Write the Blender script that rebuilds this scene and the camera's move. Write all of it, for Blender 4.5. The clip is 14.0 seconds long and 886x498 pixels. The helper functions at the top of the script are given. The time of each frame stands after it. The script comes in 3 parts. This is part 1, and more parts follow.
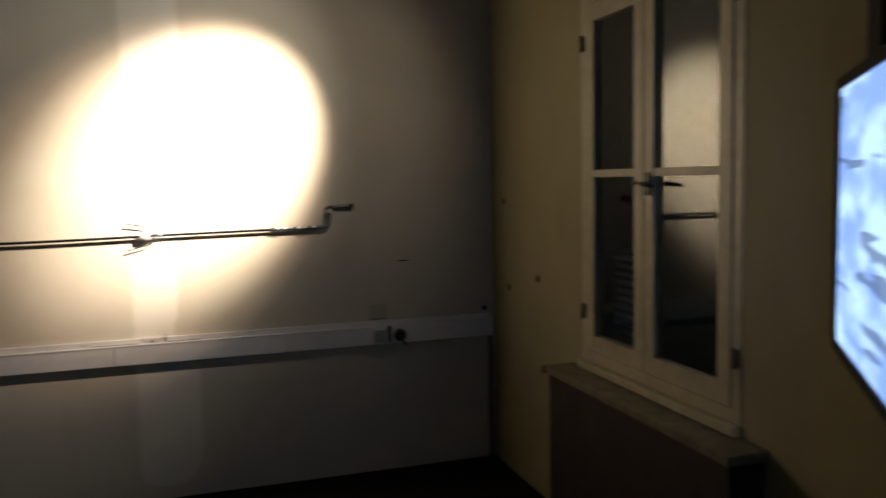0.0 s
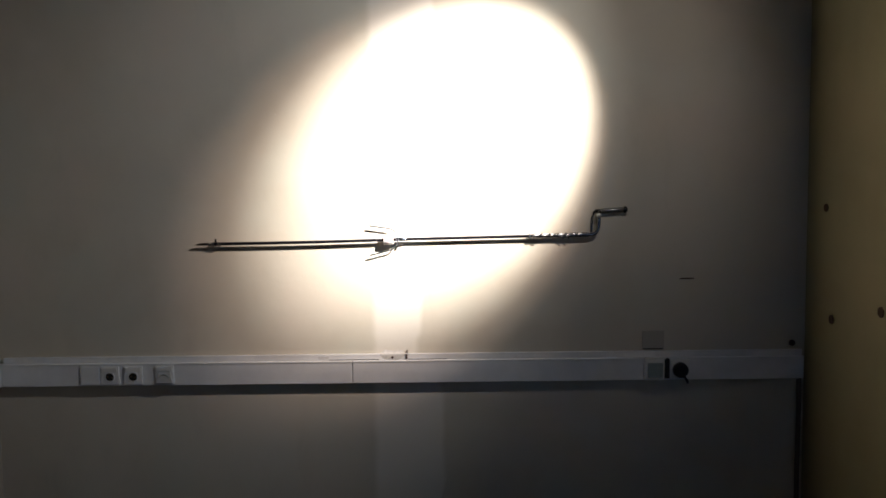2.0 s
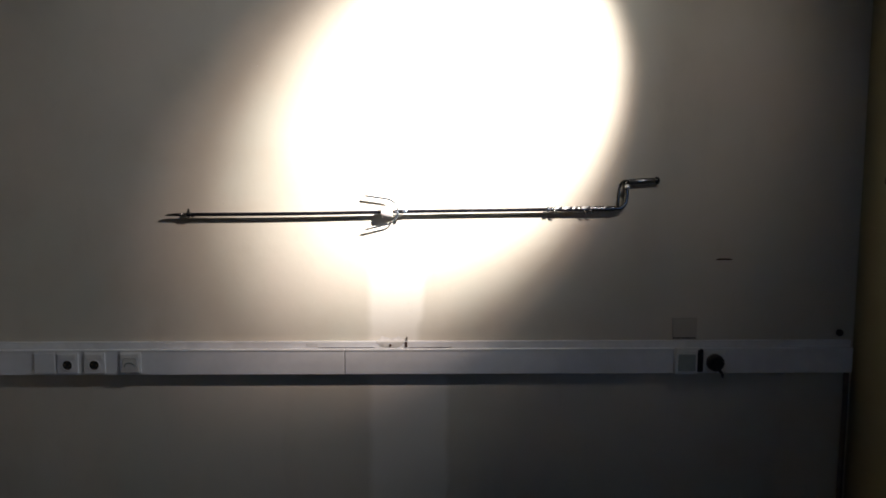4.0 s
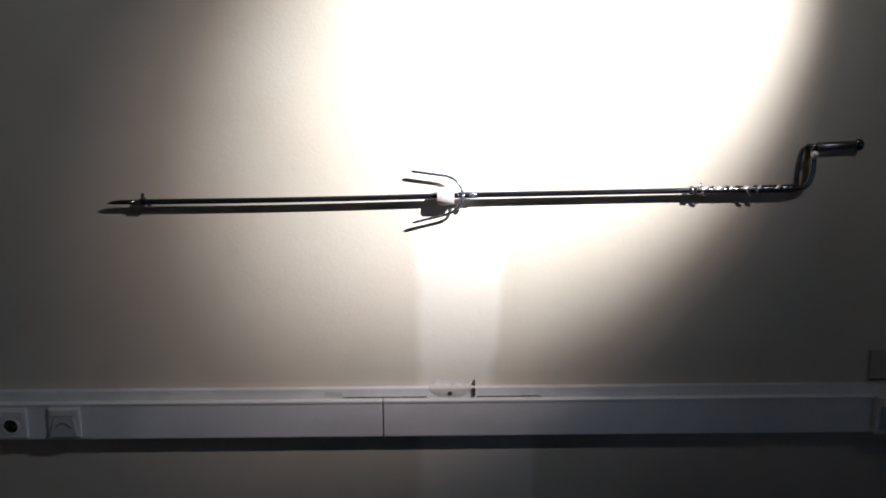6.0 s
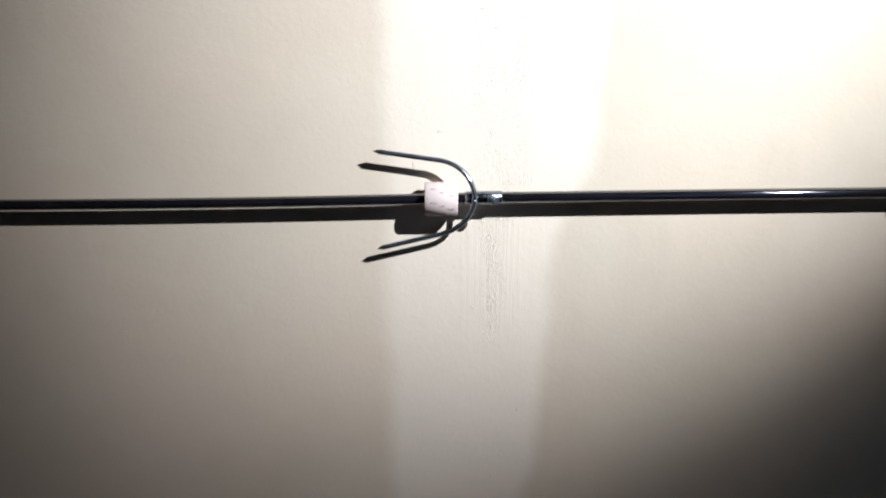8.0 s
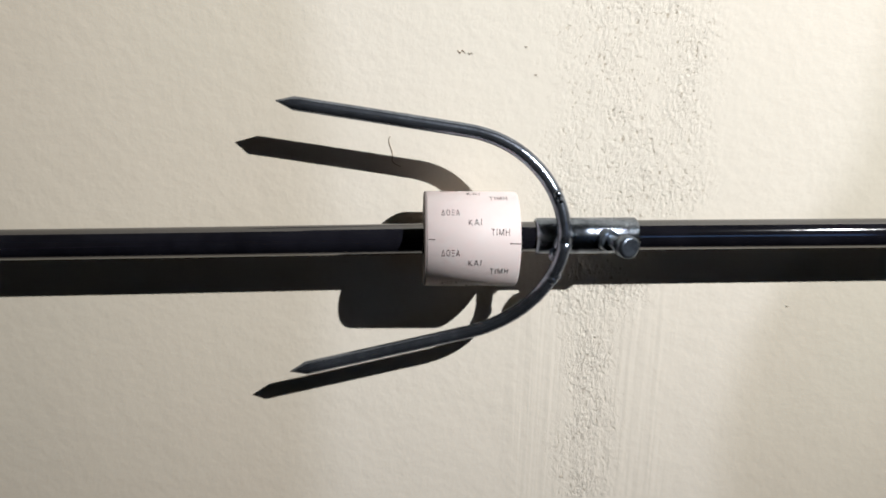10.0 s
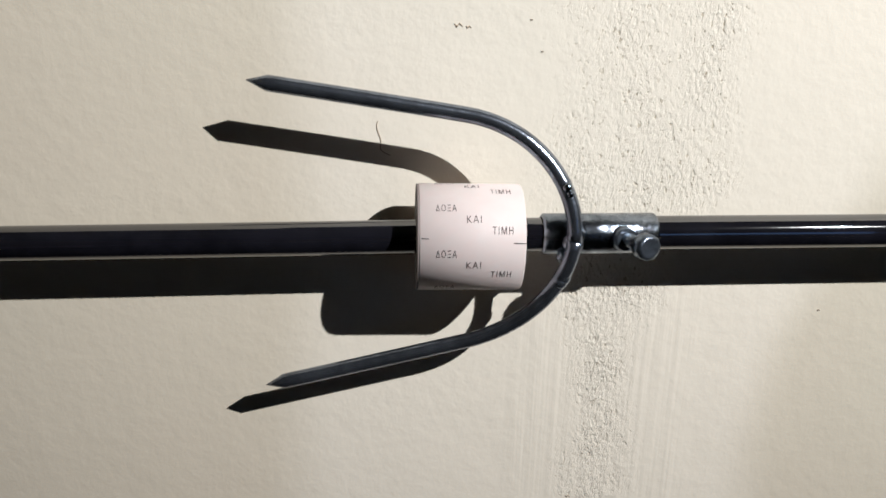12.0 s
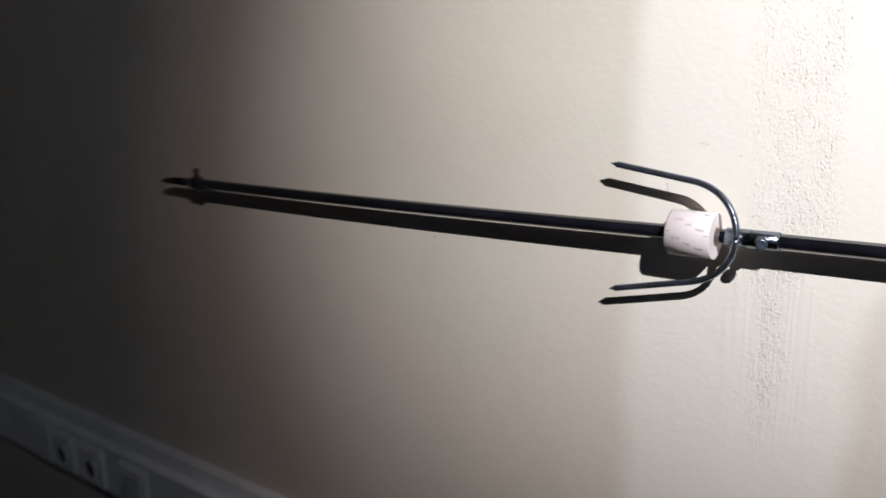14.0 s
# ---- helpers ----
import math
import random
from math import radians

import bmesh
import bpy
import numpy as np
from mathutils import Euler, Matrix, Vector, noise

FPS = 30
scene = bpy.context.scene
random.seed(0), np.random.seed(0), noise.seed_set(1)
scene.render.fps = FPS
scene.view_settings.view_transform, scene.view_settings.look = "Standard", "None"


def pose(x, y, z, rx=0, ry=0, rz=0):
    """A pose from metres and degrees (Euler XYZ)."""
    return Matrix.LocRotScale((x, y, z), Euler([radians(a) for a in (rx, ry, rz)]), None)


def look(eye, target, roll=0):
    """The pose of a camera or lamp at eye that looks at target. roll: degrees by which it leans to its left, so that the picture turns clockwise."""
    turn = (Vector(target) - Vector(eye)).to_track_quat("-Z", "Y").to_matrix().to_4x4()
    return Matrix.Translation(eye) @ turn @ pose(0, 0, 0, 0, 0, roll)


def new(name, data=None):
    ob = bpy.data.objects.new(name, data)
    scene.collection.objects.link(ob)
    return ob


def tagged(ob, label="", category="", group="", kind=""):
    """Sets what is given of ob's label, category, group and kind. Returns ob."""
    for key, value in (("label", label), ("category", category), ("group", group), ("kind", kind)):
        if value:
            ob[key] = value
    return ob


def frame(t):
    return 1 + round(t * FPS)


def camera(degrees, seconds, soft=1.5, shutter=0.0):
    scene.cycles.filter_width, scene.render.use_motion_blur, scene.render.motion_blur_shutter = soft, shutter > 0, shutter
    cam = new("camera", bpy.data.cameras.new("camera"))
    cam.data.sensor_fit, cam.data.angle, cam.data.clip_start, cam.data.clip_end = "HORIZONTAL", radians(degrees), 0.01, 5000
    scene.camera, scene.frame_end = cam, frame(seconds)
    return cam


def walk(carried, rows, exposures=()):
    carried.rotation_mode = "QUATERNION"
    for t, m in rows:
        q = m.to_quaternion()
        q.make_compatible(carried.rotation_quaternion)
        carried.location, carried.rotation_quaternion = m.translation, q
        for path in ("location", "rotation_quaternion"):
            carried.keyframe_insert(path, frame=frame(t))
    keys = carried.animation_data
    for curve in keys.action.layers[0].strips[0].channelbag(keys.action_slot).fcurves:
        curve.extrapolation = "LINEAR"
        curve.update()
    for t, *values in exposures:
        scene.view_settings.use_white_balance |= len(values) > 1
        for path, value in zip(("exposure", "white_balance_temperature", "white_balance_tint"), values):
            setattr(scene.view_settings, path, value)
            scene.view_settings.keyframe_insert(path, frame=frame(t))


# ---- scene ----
cam = camera(58.0, 14.0, soft=1.6, shutter=0.5)
EXPOSURES = [(0, 2.80, 7600, 10), (1.5, 2.98, 6550, 10), (3, 3.0, 6200, 10), (5.5, 2.54, 5820, 10), (6.5, 2.02, 5580, 10),
             (7.5, 1.55, 5620, 10), (8.2, 1.30, 5680, 9), (10.3, 1.02, 5880, 7), (12.3, 0.97, 5880, 7), (13.4, 0.85, 5800, 10),
             (14, 1.17, 5620, 11)]
BEAM, SPILL, SCREEN = 240.0, 11.8, 0.24
PATH = [
    (0, (0.145, -4.401, 1.671), (0.748, -2.502, 1.496), -1.2),
    (0.2, (0.152, -4.315, 1.665), (0.626, -2.381, 1.486), -1.3),
    (0.4, (0.156, -4.223, 1.66), (0.497, -2.264, 1.45), -1.1),
    (0.5, (0.178, -4.177, 1.667), (0.471, -2.211, 1.445), -0.8),
    (0.6, (0.216, -4.134, 1.688), (0.427, -2.16, 1.448), -0.9),
    (1, (0.179, -3.984, 1.617), (0.22, -1.989, 1.484), 0.2),
    (1.5, (0.166, -3.839, 1.632), (0.115, -1.849, 1.439), -0.7),
    (2, (0.189, -3.679, 1.641), (0.181, -1.685, 1.489), -0.7),
    (2.5, (0.172, -3.576, 1.627), (0.17, -1.584, 1.447), -0.5),
    (3, (0.114, -3.529, 1.614), (0.132, -1.538, 1.429), -0.3),
    (3.2, (0.121, -3.506, 1.626), (0.147, -1.517, 1.416), -0.0),
    (5.3, (-0.017, -2.503, 1.618), (-0.002, -0.518, 1.374), -0.2),
    (5.5, (-0.058, -2.401, 1.657), (-0.042, -0.427, 1.336), -0.3),
    (6, (-0.095, -2.117, 1.643), (-0.083, -0.149, 1.288), -0.4),
    (6.5, (-0.072, -1.872, 1.631), (-0.079, 0.097, 1.278), 0.3),
    (7, (-0.116, -1.622, 1.538), (-0.069, 0.357, 1.249), 0.4),
    (7.5, (-0.098, -1.389, 1.598), (-0.07, 0.576, 1.229), -0.2),
    (8, (-0.071, -1.091, 1.655), (-0.074, 0.825, 1.081), 0.0),
    (8.2, (-0.063, -0.986, 1.634), (-0.062, 0.932, 1.067), -0.3),
    (10.3, (-0.112, -0.376, 1.507), (0.008, 1.539, 0.943), 1.3),
    (10.5, (-0.112, -0.368, 1.504), (0.012, 1.543, 0.927), 1.3),
    (11, (-0.113, -0.36, 1.505), (0.019, 1.545, 0.911), 1.5),
    (11.5, (-0.11, -0.357, 1.505), (0.018, 1.547, 0.907), 1.4),
    (12, (-0.107, -0.36, 1.507), (0.017, 1.544, 0.906), 1.3),
    (12.5, (-0.086, -0.381, 1.518), (-0.177, 1.536, 0.958), 0.8),
    (13, (-0.013, -0.481, 1.546), (-0.533, 1.362, 0.971), 0.5),
    (13.5, (0.059, -0.629, 1.57), (-0.846, 1.075, 1.044), -2.0),
    (14, (0.187, -0.805, 1.586), (-0.968, 0.759, 1.116), -1.1),
]
walk(cam, [(t, look(eye, target, roll)) for t, eye, target, roll in PATH], EXPOSURES)
# ---- world and light ----
world = bpy.data.worlds.new("night")
scene.world = world
world.use_nodes = True
world.node_tree.nodes["Background"].inputs[0].default_value = (0.004, 0.007, 0.010, 1)
world.node_tree.nodes["Background"].inputs[1].default_value = 0.01


def spot(name, watts, half, blend, colour, radius, aim):
    data = bpy.data.lights.new(name, "SPOT")
    data.energy, data.spot_size, data.spot_blend = watts, radians(2 * half), blend
    data.color, data.shadow_soft_size = colour, radius
    ob = new(name, data)
    ob.matrix_world = look((1.30, -1.60, 2.90), aim)
    return ob


# the exhibition spotlight below the ceiling: its beam, and the spill of its lens
spot("spotlight_beam", BEAM * 0.80, 17.9, 1.0, (1.0, 0.985, 0.93), 0.012, (0.240, 0.0, 1.855))
spot("spotlight_fringe", BEAM * 0.30, 20.2, 0.95, (1.0, 0.755, 0.63), 0.014, (0.180, 0.0, 1.810))
spot("spotlight_spill", SPILL, 35.0, 1.0, (0.965, 0.965, 0.965), 0.03, (-0.31, 0.0, 1.90))
# Fill lamp added to brighten the wall to the right of the beam.
spot("halo_fill", 3.0, 35.0, 1.0, (1.0, 0.92, 0.83), 0.06, (0.70, 0.0, 2.00))


# ---- materials ----
def mat(name):
    m = bpy.data.materials.new(name)
    m.use_nodes = True
    t = m.node_tree
    return m, t, t.nodes["Principled BSDF"]


def nd(t, kind, **inputs):
    n = t.nodes.new(kind)
    for k, v in inputs.items():
        key = k.replace("_", " ")
        sock = n.inputs[key]
        if hasattr(v, "is_output"):
            t.links.new(v, sock)
        else:
            sock.default_value = v
    return n


def mth(t, op, a, b=0.0, clamp=False):
    n = t.nodes.new("ShaderNodeMath")
    n.operation, n.use_clamp = op, clamp
    for i, v in enumerate((a, b)):
        if hasattr(v, "is_output"):
            t.links.new(v, n.inputs[i])
        else:
            n.inputs[i].default_value = v
    return n.outputs[0]


def step(t, v, lo, hi):
    n = t.nodes.new("ShaderNodeMapRange")
    n.interpolation_type = "SMOOTHSTEP"
    t.links.new(v, n.inputs[0])
    n.inputs[1].default_value, n.inputs[2].default_value = lo, hi
    return n.outputs[0]


def mixc(t, f, a, b):
    n = t.nodes.new("ShaderNodeMix")
    n.data_type = "RGBA"
    for i, v in ((0, f), (6, a), (7, b)):
        if hasattr(v, "is_output"):
            t.links.new(v, n.inputs[i])
        else:
            n.inputs[i].default_value = v if i == 0 else (*v, 1)
    return n.outputs[2]


def noise_at(t, co, scale, detail=4.0, rough=0.55):
    return nd(t, "ShaderNodeTexNoise", Vector=co, Scale=scale, Detail=detail, Roughness=rough).outputs[0]


def stretched(t, co, sx, sy, sz):
    n = t.nodes.new("ShaderNodeMapping")
    t.links.new(co, n.inputs[0])
    n.inputs[3].default_value = (sx, sy, sz)
    return n.outputs[0]


def bumped(t, bsdf, h, dist, strength=1.0):
    b = nd(t, "ShaderNodeBump", Strength=strength, Distance=dist, Height=h)
    t.links.new(b.outputs[0], bsdf.inputs["Normal"])


def plaster(name, base, dark, strip=False):
    """Old roller-painted plaster; strip: with the filled chase that runs down behind the spit."""
    m, t, p = mat(name)
    co = t.nodes.new("ShaderNodeTexCoord").outputs["Object"]
    big = noise_at(t, co, 1.1, 5, 0.6)
    col = mixc(t, step(t, big, 0.35, 0.7), base, dark)
    blot = noise_at(t, stretched(t, co, 1.0, 1.0, 0.35), 5.5, 6, 0.65)
    col = mixc(t, mth(t, "MULTIPLY", step(t, blot, 0.52, 0.78), 0.22), col, [c * 0.72 for c in dark])
    hue = noise_at(t, co, 2.4, 3, 0.5)
    col = mixc(t, mth(t, "MULTIPLY", step(t, hue, 0.50, 0.68), 0.45), col, (base[0] * 0.90, base[1] * 0.97, base[2] * 0.98))
    col = mixc(t, mth(t, "MULTIPLY", step(t, hue, 0.50, 0.32), 0.45), col, (base[0] * 1.03, base[1] * 0.96, base[2] * 0.96))
    fine = noise_at(t, co, 130.0, 5, 0.6)
    mid = noise_at(t, co, 28.0, 4, 0.5)
    h = mth(t, "ADD", mth(t, "MULTIPLY", fine, 0.16), mth(t, "MULTIPLY", mid, 0.22))
    if strip:
        sep = t.nodes.new("ShaderNodeSeparateXYZ")
        t.links.new(co, sep.inputs[0])
        x, z = sep.outputs[0], sep.outputs[2]
        wob = mth(t, "MULTIPLY", mth(t, "SUBTRACT", noise_at(t, co, 6.0, 3), 0.5), 0.035)
        xw = mth(t, "ADD", x, wob)
        low = step(t, z, 0.80, 0.70)
        right = mth(t, "ADD", 0.066, mth(t, "MULTIPLY", step(t, z, 1.05, 1.28), 0.012))
        right = mth(t, "ADD", right, mth(t, "MULTIPLY", step(t, z, 1.30, 1.48), 0.060))
        right = mth(t, "SUBTRACT", right, mth(t, "MULTIPLY", step(t, z, 1.00, 0.92), 0.018))
        right = mth(t, "ADD", right, mth(t, "MULTIPLY", low, 0.120))
        end = mth(t, "MULTIPLY", mth(t, "POWER", mth(t, "ABSOLUTE", mth(t, "ADD", mth(t, "MULTIPLY", x, 6.5), 0.09)), 4.0), 0.08)
        inside = mth(t, "MULTIPLY", step(t, mth(t, "SUBTRACT", z, end), 0.055, 0.085), step(t, xw, -0.172, -0.130))
        inside = mth(t, "MULTIPLY", inside,
                     step(t, mth(t, "SUBTRACT", right, xw), -0.018, 0.018))
        col = mixc(t, mth(t, "MULTIPLY", inside, 0.66), col, (0.74, 0.695, 0.61))
        # coarse filler beside the fork, trowelled in vertical streaks below the spit
        up = step(t, z, 1.36, 1.44)
        cen = mth(t, "ADD", -0.002, mth(t, "MULTIPLY", up, 0.010))
        near = mth(t, "MULTIPLY", step(t, z, 1.325, 1.385), 0.018)
        wid = mth(t, "ADD", mth(t, "ADD", 0.014, near), mth(t, "MULTIPLY", up, 0.014))
        xr = mth(t, "ADD", x, mth(t, "MULTIPLY", mth(t, "SUBTRACT", noise_at(t, co, 22.0, 4), 0.5), 0.038))
        off = mth(t, "ABSOLUTE", mth(t, "SUBTRACT", xr, cen))
        rough = mth(t, "MULTIPLY", step(t, mth(t, "SUBTRACT", wid, off), -0.012, 0.022), step(t, z, 1.15, 1.25))
        rough = mth(t, "MULTIPLY", rough, mth(t, "ADD", 0.45, mth(t, "MULTIPLY", step(t, noise_at(t, co, 38.0, 2), 0.32, 0.66), 0.75)))
        slant = stretched(t, co, 1.0, 1.0, 0.62)
        grit = mth(t, "ADD", mth(t, "MULTIPLY", noise_at(t, slant, 560.0, 4, 0.65), 0.62), mth(t, "MULTIPLY", noise_at(t, slant, 240.0, 2), 0.38))
        flecks = step(t, noise_at(t, slant, 470.0, 2, 0.5), 0.39, 0.31)
        pits = mth(t, "SUBTRACT", mth(t, "ADD", 0.15, mth(t, "MULTIPLY", step(t, grit, 0.32, 0.62), 0.85)), mth(t, "MULTIPLY", flecks, 0.70))
        dirt = mth(t, "MULTIPLY", flecks, rough)
        pits = mth(t, "ADD", mth(t, "SUBTRACT", pits, 1.0), mth(t, "MULTIPLY", noise_at(t, co, 330.0, 2), 0.7))
        streak = noise_at(t, stretched(t, co, 1.0, 1.0, 0.03), 190.0, 2, 0.5)
        below = mth(t, "MULTIPLY", step(t, z, 1.42, 1.36), step(t, mth(t, "SUBTRACT", 0.055, off), 0.0, 0.02))
        below = mth(t, "MULTIPLY", below, step(t, z, 1.15, 1.25))
        h = mth(t, "ADD", h, mth(t, "MULTIPLY", mth(t, "MULTIPLY", rough, pits), mth(t, "SUBTRACT", 0.31, mth(t, "MULTIPLY", up, 0.14))))
        h = mth(t, "ADD", h, mth(t, "MULTIPLY", mth(t, "MULTIPLY", below, streak), 0.26))
        col = mixc(t, mth(t, "MULTIPLY", dirt, 0.65), col, (0.34, 0.28, 0.19))
        spots = step(t, noise_at(t, co, 85.0, 1), 0.80, 0.83)
        col = mixc(t, mth(t, "MULTIPLY", spots, 0.6), col, (0.16, 0.12, 0.08))
    t.links.new(col, p.inputs["Base Color"])
    p.inputs["Roughness"].default_value = 0.75
    p.inputs["Specular IOR Level"].default_value = 0.3
    bumped(t, p, h, 0.0022)
    return m


def plain(name, colour, rough, metal=0.0, vary=0.25, scale=30.0, bump=0.0, spec=0.5, gloss=0.12, soft=0.0, ior=1.5):
    m, t, p = mat(name)
    co = t.nodes.new("ShaderNodeTexCoord").outputs["Object"]
    n = noise_at(t, co, scale, 5, 0.6)
    n2 = noise_at(t, co, scale * 0.13, 3, 0.6)
    f = mth(t, "MULTIPLY", mth(t, "ADD", n, n2), 0.5)
    t.links.new(mixc(t, step(t, f, 0.38, 0.62), colour, [c * (1 - vary) for c in colour]), p.inputs["Base Color"])
    t.links.new(mth(t, "ADD", rough - gloss / 2, mth(t, "MULTIPLY", n, gloss)), p.inputs["Roughness"])
    p.inputs["Metallic"].default_value = metal
    p.inputs["Specular IOR Level"].default_value = spec
    p.inputs["IOR"].default_value = ior
    p.inputs["Subsurface Weight"].default_value = soft
    p.inputs["Subsurface Radius"].default_value = (0.004, 0.003, 0.003)
    if bump:
        bumped(t, p, n, bump)
    return m


WALL = plaster("wall_plaster", (0.58, 0.53, 0.435), (0.50, 0.45, 0.36), strip=True)
# Same cream plaster as the lit wall, with the side walls' shade in its colour.
SIDE_SHADED = plaster("side_plaster_shaded", (0.31, 0.275, 0.165), (0.25, 0.22, 0.13))
# The lit wall's plaster again, darkened so that it bounces less light back.
WEST_DIM = plaster("west_plaster_dim", (0.44, 0.40, 0.33), (0.38, 0.34, 0.275))
# Ceiling is out of view; its colour is kept dark to weaken bounced light.
CEIL = plaster("ceiling_paint_dim", (0.22, 0.21, 0.185), (0.19, 0.18, 0.155))
FLOOR = plain("dark_carpet", (0.018, 0.015, 0.014), 0.95, vary=0.5, scale=220, bump=0.003, spec=0.1)
PVC = plain("trunking_pvc", (0.78, 0.775, 0.765), 0.34, vary=0.10, scale=9)
PVC_OLD = plain("trunking_base_pvc", (0.74, 0.73, 0.72), 0.38, vary=0.16, scale=12)
SPLASH = plain("dried_filler", (0.66, 0.63, 0.585), 0.8, vary=0.2, scale=60, bump=0.002)
DARK = plain("dark_plastic", (0.012, 0.012, 0.013), 0.4, vary=0.3)
SOCKET = plain("socket_plastic", (0.78, 0.76, 0.72), 0.35, vary=0.1)
FLAP = plain("greyed_flap_plastic", (0.52, 0.50, 0.47), 0.4, vary=0.2, scale=40)
GREY = plain("grey_green_plastic", (0.34, 0.37, 0.33), 0.4, vary=0.15)
SMUDGE = plain("old_glue", (0.58, 0.56, 0.54), 0.7, vary=0.4, scale=120)
CRACK = plain("crack_shadow", (0.40, 0.33, 0.25), 0.9, vary=0.3)
RUST = plain("rusty_plug", (0.07, 0.035, 0.02), 0.8, vary=0.5, scale=200)
WOOD = plain("cream_painted_wood", (0.44, 0.385, 0.265), 0.45, vary=0.2, scale=16, bump=0.0006)
SILL = plain("olive_worn_paint", (0.15, 0.13, 0.075), 0.5, vary=0.45, scale=14, bump=0.0006)
BLUE_STREAK = plain("blue_grey_streak", (0.035, 0.070, 0.170), 0.45, vary=0.3, scale=25)
PANEL = plain("brown_panel_board", (0.036, 0.021, 0.018), 0.6, vary=0.4, scale=7, bump=0.0008)
CABLE = plain("brown_cable_sheath", (0.15, 0.11, 0.08), 0.6, vary=0.3)
BRASS = plain("dull_brass", (0.20, 0.14, 0.07), 0.5, metal=0.4, vary=0.4)
ROD = plain("blackened_steel", (0.009, 0.009, 0.013), 0.050, vary=0.45, scale=110, spec=1.0, gloss=0.03, bump=0.00005, ior=1.75)
GLINT_FLAKE = plain("pale_glint_flake", (0.90, 0.90, 0.91), 0.36, metal=0.8, vary=0.25, scale=90)
SHADOW_BAR = plain("dark_shadow_bar", (0.16, 0.165, 0.17), 0.24, metal=0.9, vary=0.45, scale=120, bump=0.0002)
HANDLE = plain("dull_grey_steel", (0.24, 0.24, 0.24), 0.30, metal=0.9, vary=0.35, scale=90, bump=0.0002)
STEEL = plain("grey_steel", (0.25, 0.28, 0.335), 0.21, metal=0.9, vary=0.45, scale=120, bump=0.0004)
COLLAR = plain("galvanised_steel", (0.30, 0.34, 0.40), 0.20, metal=1.0, vary=0.55, scale=240, bump=0.0005)
TIP = plain("worn_bright_steel", (0.16, 0.15, 0.14), 0.22, metal=0.9, vary=0.6, scale=35)
SCREW = plain("dull_zinc", (0.17, 0.20, 0.245), 0.32, metal=0.9, vary=0.4, scale=300, bump=0.0003)
WIRE = plain("bright_wire", (0.66, 0.66, 0.68), 0.24, metal=1.0, vary=0.4, scale=150)
PAPER = plain("thermal_paper", (0.66, 0.585, 0.57), 0.6, vary=0.06, scale=45, soft=0.5)
INK = plain("grey_print", (0.085, 0.065, 0.065), 0.7, vary=0.2)
CORE = plain("cardboard_core", (0.36, 0.26, 0.17), 0.85, vary=0.2)
EDGE = plain("paper_edge", (0.22, 0.19, 0.18), 0.8, vary=0.3)
GLINT_BEAD = plain("bright_glint_metal", (0.93, 0.92, 0.90), 0.40, metal=0.7, vary=0.15, scale=200)
BEZEL = plain("screen_bezel", (0.008, 0.008, 0.009), 0.55, vary=0.2, spec=0.15)
TAPE = plain("glossy_black_tape", (0.010, 0.010, 0.013), 0.14, vary=0.4, scale=160, spec=1.0, bump=0.0003)


def glass():
    m, t, p = mat("window_glass")
    p.inputs["Base Color"].default_value = (0.93, 0.97, 0.95, 1)
    p.inputs["Roughness"].default_value = 0.02
    p.inputs["Transmission Weight"].default_value = 1.0
    p.inputs["IOR"].default_value = 1.36
    return m


def screen_glow():
    m, t, p = mat("lit_screen")
    co = t.nodes.new("ShaderNodeTexCoord").outputs["Object"]
    n = noise_at(t, stretched(t, co, 1, 1, 2.6), 2.6, 3)
    bars = noise_at(t, stretched(t, co, 1.0, 1.0, 9.0), 2.4, 1)
    c = mixc(t, step(t, n, 0.40, 0.60), (0.36, 0.61, 1.0), (0.16, 0.31, 0.80))
    c = mixc(t, mth(t, "MULTIPLY", step(t, bars, 0.60, 0.66), 0.8), c, (0.06, 0.11, 0.24))
    p.inputs["Base Color"].default_value = (0.01, 0.01, 0.01, 1)
    p.inputs["Roughness"].default_value = 0.2
    t.links.new(c, p.inputs["Emission Color"])
    p.inputs["Emission Strength"].default_value = SCREEN
    return m


GLASS, GLOW = glass(), screen_glow()


# ---- mesh helpers ----
def box(bm, x0, x1, y0, y1, z0, z1, bevel=0.0):
    r = bmesh.ops.create_cube(bm, size=1.0)
    vs = r["verts"]
    bmesh.ops.scale(bm, vec=(x1 - x0, y1 - y0, z1 - z0), verts=vs)
    bmesh.ops.translate(bm, vec=((x0 + x1) / 2, (y0 + y1) / 2, (z0 + z1) / 2), verts=vs)
    if bevel:
        es = list({e for v in vs for e in v.link_edges})
        bmesh.ops.bevel(bm, geom=es, offset=bevel, segments=2, affect="EDGES", profile=0.7)


def tube(bm, pts, radii, seg=16, caps=True):
    """A round bar along pts; radii: one a point or one for all."""
    pts = [Vector(p) for p in pts]
    if not hasattr(radii, "__len__"):
        radii = [radii] * len(pts)
    rings, up = [], None
    for i, p in enumerate(pts):
        d = (pts[min(i + 1, len(pts) - 1)] - pts[max(i - 1, 0)]).normalized()
        if up is None:
            up = d.orthogonal().normalized()
        up = (up - d * up.dot(d)).normalized()
        side = d.cross(up)
        rings.append([bm.verts.new(p + (up * math.cos(a) + side * math.sin(a)) * radii[i])
                      for a in (2 * math.pi * k / seg for k in range(seg))])
    for a, b in zip(rings, rings[1:]):
        for k in range(seg):
            f = bm.faces.new((a[k], a[(k + 1) % seg], b[(k + 1) % seg], b[k]))
            f.smooth = True
    if caps:
        bm.faces.new(rings[0])
        bm.faces.new(rings[-1])


